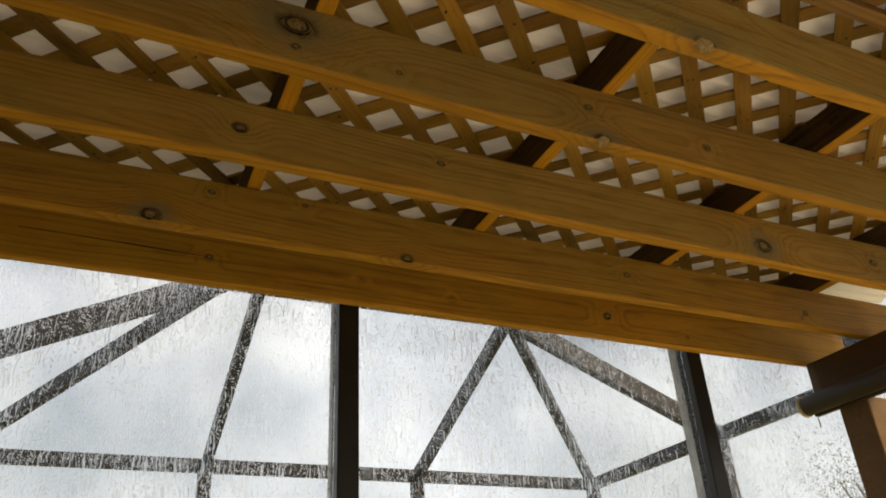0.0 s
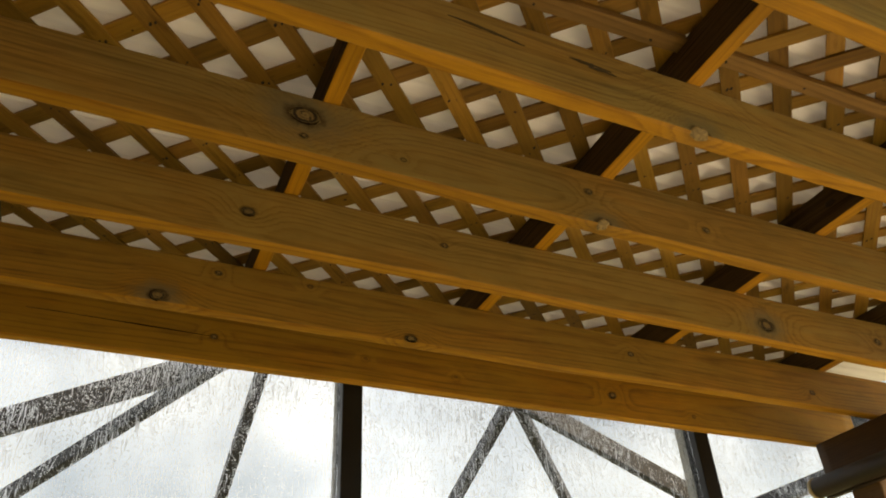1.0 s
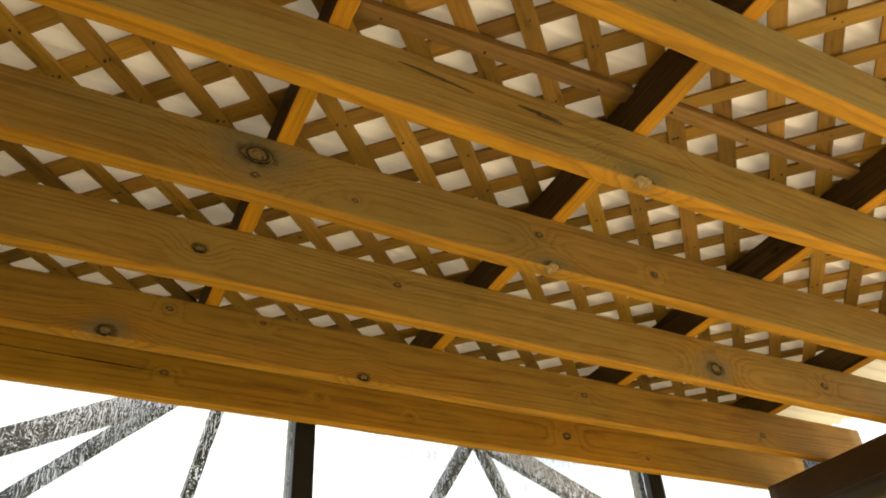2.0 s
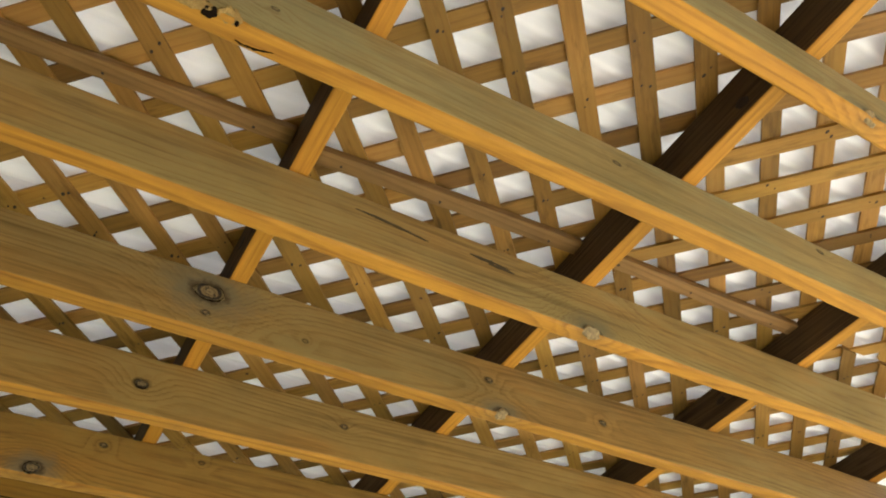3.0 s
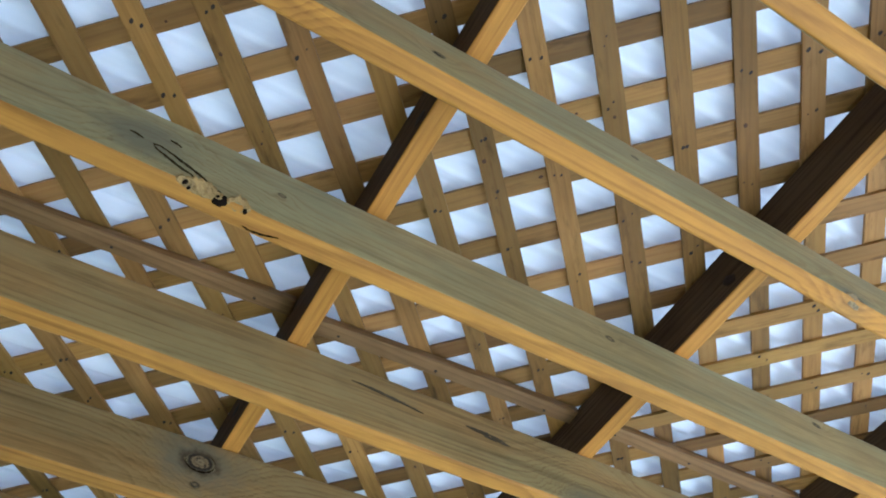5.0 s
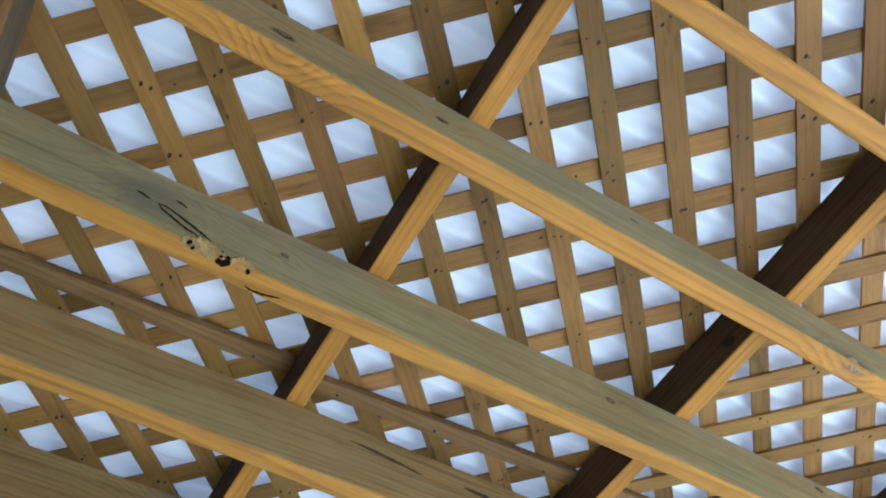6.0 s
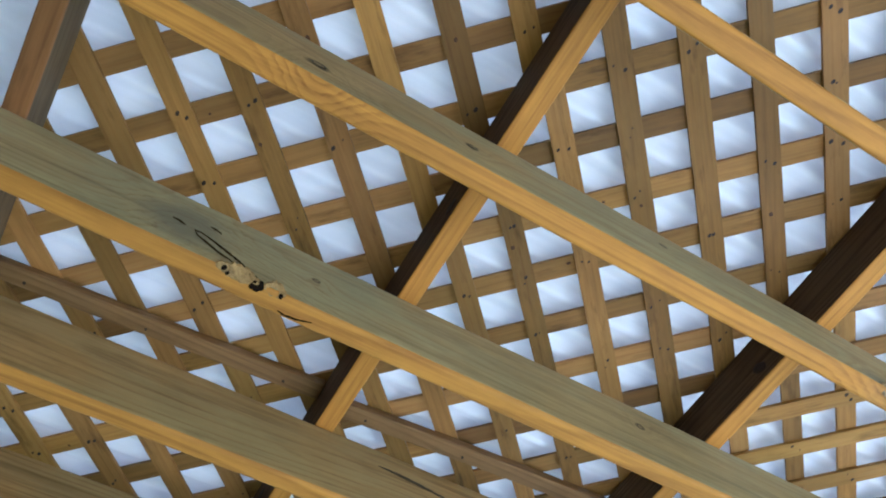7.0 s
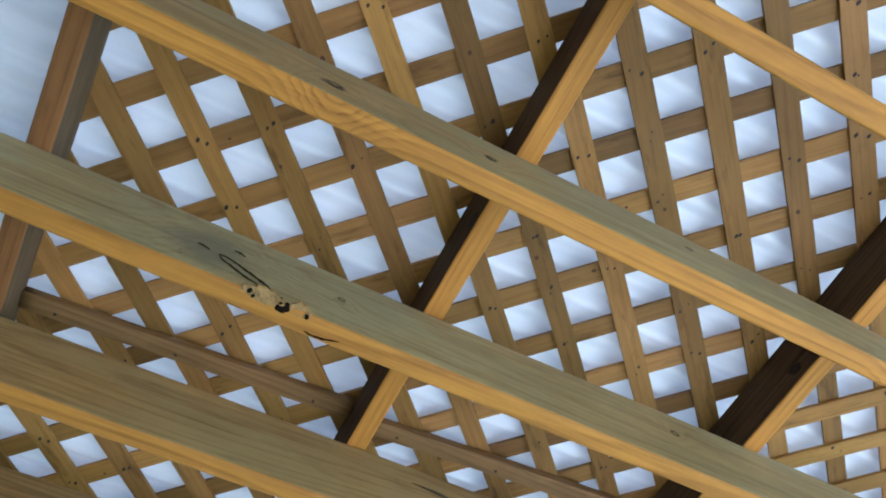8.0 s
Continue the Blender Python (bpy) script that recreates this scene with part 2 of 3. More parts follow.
def ground_material():
    g = Nodes("ground_grass_and_soil")
    p = g.coords()
    a, b, c = g.noise(p, 0.35, 6.0), g.noise(p, 4.0, 5.0), g.noise(p, 45.0, 3.0)
    col = g.mix(g.ramp(a, (0.4, 0.0), (0.6, 1.0)), (0.10, 0.14, 0.045), (0.16, 0.15, 0.065))
    col = g.mix(g.math("MULTIPLY", b, 0.5), col, (0.20, 0.16, 0.09))
    col = g.mix(g.math("MULTIPLY", c, 0.4), col, (0.06, 0.07, 0.03))
    g.principled(col, 0.9, g.bump(c, 0.6, 0.02))
    return g.mat


def bounce_slab_material():
    g = Nodes("bounce_slab")
    p = g.coords()
    rnd = g.random()
    a = g.noise(g.vec("ADD", p, g.vec("SCALE", (3.0, 7.0, 1.0), rnd)), 5.0, 5.0)
    b = g.noise(p, 90.0, 3.0)
    col = g.ramp(a, (0.3, (0.64, 0.59, 0.51)), (0.7, (0.74, 0.69, 0.60)))
    col = g.mix(g.math("MULTIPLY", b, 0.35), col, (0.50, 0.45, 0.38))
    g.principled(col, 0.8, g.bump(b, 0.4, 0.002))
    return g.mat


def sheet_material():
    """White translucent roofing: the sky glows through, the underside also scatters light from below."""
    g = Nodes("white_translucent_roofing")
    p = g.coords()
    stain = g.noise(g.vec("MULTIPLY", p, (1.3, 5.0, 1.0)), 1.0, 5.0)
    fibre = g.noise(g.vec("MULTIPLY", p, (4.0, 60.0, 1.0)), 1.0, 4.0)
    col = g.ramp(g.math("MULTIPLY_ADD", fibre, 0.5, g.math("MULTIPLY", stain, 0.5)), (0.35, (0.87, 0.87, 0.89)), (0.65, (0.96, 0.96, 0.97)))
    tr = g.n.new("ShaderNodeBsdfTranslucent")
    di = g.n.new("ShaderNodeBsdfDiffuse")
    g.put(tr.inputs["Color"], col)
    g.put(di.inputs["Color"], col)
    mx = g.n.new("ShaderNodeMixShader")
    mx.inputs[0].default_value = 0.965
    g.l.new(tr.outputs[0], mx.inputs[1])
    g.l.new(di.outputs[0], mx.inputs[2])
    gl = g.n.new("ShaderNodeBsdfGlossy")
    gl.inputs["Roughness"].default_value = 0.35
    mx2 = g.n.new("ShaderNodeMixShader")
    mx2.inputs[0].default_value = 0.04
    g.l.new(mx.outputs[0], mx2.inputs[1])
    g.l.new(gl.outputs[0], mx2.inputs[2])
    g.l.new(mx2.outputs[0], g.out.inputs["Surface"])
    return g.mat


def wet_pane_material():
    """Clear sheet with rain running down it: streaks and beads scatter the daylight."""
    g = Nodes("rain_streaked_clear_sheet")
    p = g.coords()
    bend = g.noise(g.vec("MULTIPLY", p, (5.0, 1.0, 9.0)), 1.0, 3.0)
    q = g.vec("ADD", p, g.vec("SCALE", (0.030, 0.0, 0.0), bend))
    s1 = g.noise(g.vec("MULTIPLY", q, (270.0, 1.0, 15.0)), 1.0, 3.0, 0.6)
    s2 = g.noise(g.vec("MULTIPLY", q, (420.0, 1.0, 95.0)), 1.0, 3.0, 0.65)
    area = g.noise(g.vec("MULTIPLY", p, (3.2, 1.0, 2.2)), 1.0, 4.0)
    beads = g.n.new("ShaderNodeTexVoronoi")
    g.put(beads.inputs["Vector"], g.vec("MULTIPLY", q, (215.0, 1.0, 150.0)))
    beads.inputs["Scale"].default_value = 1.0
    bead = g.ramp(beads.outputs["Distance"], (0.29, 1.0), (0.31, 0.0))
    streak = g.ramp(g.math("ADD", s1, g.math("MULTIPLY_ADD", area, 0.30, -0.15)), (0.572, 0.0), (0.580, 1.0))
    thin = g.ramp(g.math("ADD", s2, g.math("MULTIPLY_ADD", area, 0.36, -0.18)), (0.572, 0.0), (0.580, 1.0))
    keep = g.ramp(g.noise(g.vec("MULTIPLY", q, (40.0, 1.0, 16.0)), 1.0, 2.0), (0.47, 0.0), (0.52, 1.0))
    mask = g.math("MAXIMUM", g.math("MAXIMUM", streak, thin), g.math("MULTIPLY", bead, keep))
    clear = g.n.new("ShaderNodeBsdfTransparent")
    water = g.n.new("ShaderNodeBsdfRefraction")
    water.inputs["IOR"].default_value = 1.18
    water.inputs["Roughness"].default_value = 0.62
    # greyer specks in the water colour stand in for refracted dark surroundings
    g.put(water.inputs["Color"], g.ramp(g.noise(g.vec("MULTIPLY", q, (420.0, 1.0, 110.0)), 1.0, 2.0), (0.34, (0.78, 0.80, 0.83)), (0.42, (0.99, 0.99, 1.0))))
    g.l.new(g.bump(mask, 0.6, 0.002), water.inputs["Normal"])
    film = g.n.new("ShaderNodeMixShader")
    g.put(film.inputs[0], g.math("MULTIPLY_ADD", mask, 0.86, 0.004))
    g.l.new(clear.outputs[0], film.inputs[1])
    g.l.new(water.outputs[0], film.inputs[2])
    g.l.new(film.outputs[0], g.out.inputs["Surface"])
    return g.mat


def clear_material():
    g = Nodes("clear_plastic")
    p = g.coords()
    clear = g.n.new("ShaderNodeBsdfTransparent")
    gloss = g.n.new("ShaderNodeBsdfGlossy")
    g.put(gloss.inputs["Roughness"], g.math("MULTIPLY_ADD", g.noise(p, 8.0), 0.1, 0.02))
    fr = g.n.new("ShaderNodeFresnel")
    fr.inputs["IOR"].default_value = 1.3
    top = g.n.new("ShaderNodeMixShader")
    g.l.new(fr.outputs[0], top.inputs[0])
    g.l.new(clear.outputs[0], top.inputs[1])
    g.l.new(gloss.outputs[0], top.inputs[2])
    g.l.new(top.outputs[0], g.out.inputs["Surface"])
    return g.mat


clear_mat = clear_material()
leaf_mat, ground_mat, bounce_slab_mat, sheet_mat, pane_mat = leaf_material(), ground_material(), bounce_slab_material(), sheet_material(), wet_pane_material()


# ---- building helpers ----
def mesh_from(bm, name, mats):
    me = bpy.data.meshes.new(name)
    bm.normal_update()
    bm.to_mesh(me)
    bm.free()
    for m in (mats if isinstance(mats, (list, tuple)) else [mats]):
        me.materials.append(m)
    return me


def part(name, bm, material, parent=None, label=""):
    ob = new(name, mesh_from(bm, name, material))
    if parent is not None:
        ob.parent = parent
    return tagged(ob, label) if label else ob


def root(name, label, category, group="", kind="", at=(0, 0, 0)):
    ob = new(name)
    ob.location = at
    return tagged(ob, label, category, group, kind)


def box(x0, x1, y0, y1, z0, z1, bevel=0.0, segments=2):
    bm = bmesh.new()
    bmesh.ops.create_cube(bm, size=1.0, matrix=Matrix.LocRotScale(((x0 + x1) / 2, (y0 + y1) / 2, (z0 + z1) / 2), None, (x1 - x0, y1 - y0, z1 - z0)))
    if bevel:
        bmesh.ops.bevel(bm, geom=bm.edges[:], offset=bevel, segments=segments, affect="EDGES", profile=0.5)
    return bm


def board(length, depth, height, bevel=0.0065, steps=64, wave=0.0012, seed=0, chips=()):
    """A sawn board along x, centred: rounded arrises of uneven radius, slightly bent. Downward faces take the second material.
    chips: (x, reach, depth), wood torn from the lower front arris."""
    rng = random.Random(seed)
    ph = [rng.uniform(0, 6.28) for _ in range(4)]
    xs = [-length / 2 + length * i / steps for i in range(steps + 1)]
    for cx, reach, _ in chips:
        xs += [cx + reach * k / 9 for k in range(-11, 12)]
    xs = sorted(xs)
    bm = bmesh.new()
    rows = []
    for x in xs:
        oy = wave * (math.sin(x * 2.3 + ph[0]) + 0.5 * math.sin(x * 7.1 + ph[1]))
        oz = wave * (math.sin(x * 1.9 + ph[2]) + 0.4 * math.sin(x * 8.3 + ph[3]))
        row = []
        for c, (sy, sz, a0) in enumerate(((-1, -1, 180), (1, -1, 270), (1, 1, 0), (-1, 1, 90))):
            q = noise.noise(Vector((x * 5.0, seed * 3.7, c * 9.1))) + 0.5 * noise.noise(Vector((x * 26.0, seed * 1.3, c * 5.0)))
            r = bevel * max(0.45, 1.0 + 0.55 * q)
            if c == 0:
                for cx, reach, deep in chips:
                    f = max(0.0, 1 - ((x - cx) / reach) ** 2)
                    r += f * deep * (1.0 + 0.6 * noise.noise(Vector((x * 160.0, 2.0, seed))))
            r = min(r, 0.42 * min(depth, height))
            s = min(r + 0.003, 0.47 * min(depth, height))
            y0, z0 = sy * depth / 2, sz * height / 2
            ring = [(y0 - sy * (r - r * abs(math.cos(radians(a0 + 22.5 * k)))), z0 - sz * (r - r * abs(math.sin(radians(a0 + 22.5 * k))))) for k in range(5)]
            first = (y0, z0 - sz * s) if a0 in (0, 180) else (y0 - sy * s, z0)
            last = (y0 - sy * s, z0) if a0 in (0, 180) else (y0, z0 - sz * s)
            row += [first] + ring + [last]
        rows.append([bm.verts.new((x, y + oy, z + oz)) for y, z in row])
    n = len(rows[0])
    for a, b in zip(rows, rows[1:]):
        for k in range(n):
            m = (k + 1) % n
            bm.faces.new((a[k], a[m], b[m], b[k])).smooth = True
    bm.faces.new(rows[0])
    bm.faces.new(rows[-1])
    bmesh.ops.recalc_face_normals(bm, faces=bm.faces[:])
    bm.normal_update()
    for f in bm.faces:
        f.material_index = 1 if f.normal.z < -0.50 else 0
    return bm


def cylinder(radius, length, axis="z", sides=20, bevel=0.0):
    bm = bmesh.new()
    bmesh.ops.create_cone(bm, cap_ends=True, segments=sides, radius1=radius, radius2=radius, depth=length)
    if bevel:
        rim = [e for e in bm.edges if len(e.link_faces) == 2 and abs(e.verts[0].co.z - e.verts[1].co.z) < 1e-6]
        bmesh.ops.bevel(bm, geom=rim, offset=bevel, segments=2, affect="EDGES", profile=0.5)
    if axis == "y":
        bmesh.ops.rotate(bm, verts=bm.verts[:], matrix=Matrix.Rotation(radians(90), 3, "X"))
    if axis == "x":
        bmesh.ops.rotate(bm, verts=bm.verts[:], matrix=Matrix.Rotation(radians(90), 3, "Y"))
    for f in bm.faces:
        f.smooth = len(f.verts) == 4
    return bm


# ---- ground, and unseen pale slabs added to reflect sun upward ----
bm = bmesh.new()
bmesh.ops.create_grid(bm, x_segments=40, y_segments=40, size=400)
for v in bm.verts:
    d = math.hypot(v.co.x, v.co.y)
    v.co.z = -0.045 + (0.4 * noise.noise(v.co * 0.02) * min(1, d / 60) if d > 15 else 0)
tagged(part("ground", bm, ground_mat), "green and brown lawn reaching the horizon", "ground", kind="structure")
# placed and brightened as a reflector for the timbers' right-hand side
pavement = root("pavement", "unseen pale slabs added to bounce sunlight up onto the pergola", "pavement", kind="structure")
slab_mesh = None
for i in range(10):
    for j in range(9):
        if slab_mesh is None:
            slab_mesh = mesh_from(box(-0.297, 0.297, -0.297, 0.297, -0.045, 0.0, 0.004, 1), "slab", bounce_slab_mat)
        s = new("slab", slab_mesh)
        s.parent = pavement
        s.location = (0.65 + 0.6 * i, -4.8 + 0.6 * j, 0)

# ---- pergola ----
JOIST_T, JOIST_H = 0.0360, 0.1457
CROSS_H = 0.0985
X_LEFT, X_RIGHT = -1.25, 2.66
JOISTS = {0: 1.2175, 1: 0.9414, 2: 0.6141, 3: 0.3080, 4: 0.0, 5: -0.3050, 6: -0.6037, 7: -0.9109, 8: -1.217}
# knots: distance along the joist, height above its underside, radius
KNOTS = {
    0: [(0.193, 0.076, 0.010), (1.517, 0.076, 0.016), (0.635, 0.077, 0.006), (0.931, 0.060, 0.006), (1.854, 0.040, 0.008)],
    1: [(0.018, 0.018, 0.022), (0.669, 0.010, 0.018), (0.151, 0.110, 0.010), (0.387, 0.118, 0.008), (1.398, 0.080, 0.010), (2.136, 0.051, 0.012)],
    2: [(0.159, 0.071, 0.017), (1.625, 0.050, 0.027), (0.626, 0.091, 0.010), (2.081, 0.073, 0.014)],
    3: [(0.199, 0.095, 0.034), (0.839, 0.086, 0.011), (0.862, 0.004, 0.020), (1.159, 0.060, 0.010), (0.199, 0.042, 0.009), (0.400, 0.045, 0.007)],
    4: [(0.872, 0.0, 0.024), (0.885, 0.070, -0.030)],
    5: [(-0.112, 0.066, -0.024, "stain"), (0.0, 0.0, -0.026), (0.709, 0.087, 0.009), (1.249, 0.117, 0.010), (0.092, 0.075, 0.006)],
    6: [(0.182, 0.064, 0.010), (-0.051, 0.052, 0.015), (0.950, 0.0, 0.020), (-0.045, 0.0, -0.0165), (-0.040, 0.0, -0.0165), (0.526, 0.091, 0.007)],
}
GREY_SHARE = {0: 0.0, 1: 0.1, 2: 0.25, 3: 0.35, 4: 0.45, 5: 0.85, 6: 0.75, 7: 0.7, 8: 0.7}      # share of grey-green blended into each joist's side colour
CRACKS = {
    0: [[(-0.28, 0.083), (-0.05, 0.081), (0.10, 0.078), (0.19, 0.076)]],
    1: [[(0.002, 0.010), (0.012, 0.005), (0.028, 0.010)], [(0.650, 0.008), (0.662, 0.002), (0.680, 0.006)]],
    5: [[(-0.098, 0.056), (-0.088, 0.0575), (-0.073, 0.052), (-0.058, 0.0455), (-0.044, 0.038), (-0.028, 0.031), (-0.016, 0.022), (-0.008, 0.012), (-0.005, 0.006)],
        [(-0.098, 0.056), (-0.092, 0.048), (-0.078, 0.040), (-0.062, 0.031), (-0.050, 0.0255), (-0.038, 0.022), (-0.030, 0.0165)],
        [(-0.132, 0.064), (-0.122, 0.0625), (-0.112, 0.059)], [(-0.080, 0.084), (-0.070, 0.083), (-0.062, 0.078)]],
    4: [[(0.360, 0.1045), (0.400, 0.1015), (0.440, 0.0975), (0.475, 0.0925), (0.508, 0.0870)], [(0.600, 0.0975), (0.632, 0.0955), (0.655, 0.0962), (0.690, 0.0925)], [(0.640, 0.089), (0.672, 0.0885), (0.700, 0.0862)]],
}


# wood torn out along the lower arris: distance along the joist, reach, depth
CHIPS = {5: [(-0.018, 0.036, 0.011), (0.050, 0.014, 0.005)], 4: [(0.872, 0.022, 0.005)], 6: [(0.950, 0.020, 0.005)], 1: [(0.015, 0.016, 0.004)], 3: [(0.862, 0.018, 0.005)]}


def knot(parent, x, z, r, seed, material=None):
    """A round knot, slightly proud of the broad face. Its mesh has radius 1 and is scaled to size."""
    rng = random.Random(seed)
    bm = bmesh.new()
    ph = rng.uniform(0, 6.28)
    loops = []
    for share, lift in ((0.35, -0.0010), (0.72, -0.0013), (0.90, -0.0009), (1.0, 0.0012)):
        loop = []
        for k in range(22):
            a = 2 * math.pi * k / 22
            q = share * (1 + 0.14 * math.sin(2 * a + ph) + 0.08 * math.sin(5 * a + 2 * ph) + 0.04 * math.sin(9 * a - ph))
            loop.append(bm.verts.new((1.35 * q * math.cos(a), lift, q * math.sin(a))))
        loops.append(loop)
    mid = bm.verts.new((0, -0.0006, 0))
    for k in range(22):
        n = (k + 1) % 22
        bm.faces.new((mid, loops[0][k], loops[0][n])).smooth = True
        for a, b in zip(loops, loops[1:]):
            bm.faces.new((a[k], b[k], b[n], a[n])).smooth = True
    ob = part("knot", bm, material or knot_mat, parent)
    ob.location = (x, -JOIST_T / 2, z)
    ob.scale = (r, 1.0, r)
    return ob


def torn_arris(parent, x, reach, seed):
    """Splintered pale wood left where a piece broke off the lower front arris."""
    rng = random.Random(seed)
    bm = bmesh.new()
    across, along = 6, 18
    rows = []
    for i in range(along + 1):
        u = -1 + 2 * i / along
        wide = 0.0160 * max(0.12, (1 - u * u) ** 0.6 * rng.uniform(0.75, 1.15))
        row = []
        for k in range(across + 1):
            v = -1 + 2 * k / across
            edge = i in (0, along) or k in (0, across)
            lift = -0.0030 if edge else rng.uniform(-0.0006, 0.0011)
            cut = 0.0045 * (1 - u * u)
            y, z = cut - JOIST_T / 2 + wide * (v * 0.70 - 0.05), cut - JOIST_H / 2 - wide * (v * 0.55 + 0.05)
            z = max(z, -JOIST_H / 2 - 0.0004)
            row.append(bm.verts.new((x + reach * u + rng.uniform(-0.001, 0.001), y - lift * 0.7, z - lift * 0.7)))
        rows.append(row)
    for a, b in zip(rows, rows[1:]):
        for k in range(across):
            bm.faces.new((a[k], b[k], b[k + 1], a[k + 1]))
    return part("torn_wood", bm, torn_mat, parent, "splintered pale wood at a broken edge")


def crack(parent, pts, wide=1.0, material=None):
    """A thin dark drying crack or bark seam along the broad face, of uneven width."""
    bm = bmesh.new()
    fine = []
    for (xa, za), (xb, zb) in zip(pts, pts[1:]):
        fine += [(xa + (xb - xa) * k / 4, za + (zb - za) * k / 4) for k in range(4)]
    fine.append(pts[-1])
    n, rows = len(fine), []
    for i, (x, z) in enumerate(fine):
        uneven = 1 + 0.7 * noise.noise(Vector((x * 190.0, z * 190.0, 4.0)))
        w = wide * uneven * (0.0015 * math.sin(math.pi * (i + 0.6) / (n + 0.2)) + 0.0004)
        z += 0.0012 * noise.noise(Vector((x * 120.0, 3.0, z * 90.0)))
        rows.append([bm.verts.new((x, -JOIST_T / 2 - 0.0009, z - w)), bm.verts.new((x, -JOIST_T / 2 - 0.0020, z)), bm.verts.new((x, -JOIST_T / 2 - 0.0009, z + w))])
    for a, b in zip(rows, rows[1:]):
        for k in (0, 1):
            bm.faces.new((a[k], b[k], b[k + 1], a[k + 1]))
    return part("crack", bm, material or crack_mat, parent)


for j, y in JOISTS.items():
    length = X_RIGHT - X_LEFT
    xc = (X_LEFT + X_RIGHT) / 2
    grey = GREY_SHARE[j]
    blend = lambda a, b: tuple(p + (q - p) * grey for p, q in zip(a, b))
    pith = (0.046 + 0.009 * math.sin(j * 2.1), 0.040 * math.sin(j * 1.7 + 0.4))
    # downward faces: orange wood with the warm bounce from below put into its colour
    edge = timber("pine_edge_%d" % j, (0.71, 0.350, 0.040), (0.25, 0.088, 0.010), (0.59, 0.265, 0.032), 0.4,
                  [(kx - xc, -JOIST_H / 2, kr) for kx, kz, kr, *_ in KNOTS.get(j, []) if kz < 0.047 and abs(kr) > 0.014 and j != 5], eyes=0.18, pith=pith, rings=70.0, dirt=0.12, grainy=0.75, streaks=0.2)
    side = timber("pine_side_%d" % j, blend(EARLY, EARLY_GREY), LATE, blend(GREEN, GREEN_GREY), 0.92, [(kx - xc, kz - JOIST_H / 2, *more) for kx, kz, *more in KNOTS.get(j, [])],
                  pith=pith, rings=110.0, ringing=1.0 - 0.68 * grey, streaks=0.4, vary=0.16)
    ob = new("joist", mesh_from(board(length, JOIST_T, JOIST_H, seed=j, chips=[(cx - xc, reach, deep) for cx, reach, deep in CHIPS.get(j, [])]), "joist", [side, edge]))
    ob.location = (xc, y + JOIST_T / 2, BEAM_Z + JOIST_H / 2)
    tagged(ob, "greenish-brown treated pine joist with knots and an orange underside", "joist", "pergola joists")
    for i, (kx, kz, kr, *_) in enumerate(KNOTS.get(j, [])):
        if kr >= 0.009 and not (j == 5 and i < 2):
            k = knot(ob, kx - xc, kz - JOIST_H / 2, kr * 0.62, j * 20 + i, pale_knot if kz < 0.006 else None)
            if kz < 0.006:
                k.location.y, k.location.z, k.rotation_euler.x = 0.004 - JOIST_T / 2, 0.004 - JOIST_H / 2, radians(45)
            if kr >= 0.016 and kz > 0.006:
                a0, q = i * 1.7 + j, kr * 0.66
                crack(ob, [(kx - xc + 1.3 * q * math.cos(a0 + 0.42 * k), kz - JOIST_H / 2 + max(q * math.sin(a0 + 0.42 * k), 0.002 - kz)) for k in range(11)])
    if j == 5:
        torn_arris(ob, -0.020 - xc, 0.034, 41)
        torn_arris(ob, 0.036 - xc, 0.017, 42)
        for kx, cy, cz, kr, tilt in ((0.011, 0.0075, 0.0012, 0.0095, 68), (0.004, 0.0022, 0.0062, 0.0050, 40), (-0.040, 0.0035, 0.0035, 0.0040, 50), (-0.033, 0.0085, 0.0010, 0.0028, 70), (0.047, 0.0070, 0.0002, 0.0036, 80)):
            k = knot(ob, kx - xc, 0, kr, int(kx * 1000) + 560, crack_mat)
            k.location.y, k.location.z, k.rotation_euler.x = cy - 0.0012 - JOIST_T / 2, cz - 0.0012 - JOIST_H / 2, radians(tilt)
            k.scale.x = kr * 0.75
        seam = crack(ob, [(0.052 - xc, -0.010), (0.060 - xc, -0.013), (0.080 - xc, -0.012), (0.104 - xc, -0.006)])
        seam.location.z, seam.rotation_euler.x = -(JOIST_H - JOIST_T) / 2, radians(90)
    for pts in CRACKS.get(j, []):
        crack(ob, [(px - xc, pz - JOIST_H / 2) for px, pz in pts], {5: 1.6, 4: 2.2}.get(j, 1.0), {4: resin_mat, 5: seam_mat}.get(j))

CROSS = [-0.4081, 0.2334, 0.8832, 1.5432, 2.205]
CROSS_Z = BEAM_Z + JOIST_H + 0.0005
for i, xl in enumerate(CROSS):
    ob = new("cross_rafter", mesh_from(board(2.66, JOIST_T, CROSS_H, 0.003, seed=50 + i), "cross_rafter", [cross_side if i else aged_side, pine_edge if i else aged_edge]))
    ob.matrix_world = pose(xl + JOIST_T / 2, -0.02, CROSS_Z + CROSS_H / 2, 0, 0, 90)
    tagged(ob, "weathered rafter with sides coloured dark for shade and an orange underside, lying across the joists", "rafter", "pergola cross rafters")
    rng = random.Random(70 + i)
    for kx, kz in ((-0.453, -0.022), (0.35 + rng.uniform(-0.2, 0.2), rng.uniform(-0.03, 0.03)), (0.9 + rng.uniform(-0.2, 0.2), rng.uniform(-0.03, 0.03))):
        k = knot(ob, kx, kz, rng.uniform(0.008, 0.013), i, dark_knot)
        k.location.y, k.scale.y = JOIST_T / 2, -1

# ---- lattice: diagonal slats in two layers, cut to each bay ----
LAT_Z = CROSS_Z + CROSS_H + 0.001
PITCH, SLAT_W, SLAT_T = 0.1105, 0.0385, 0.0075


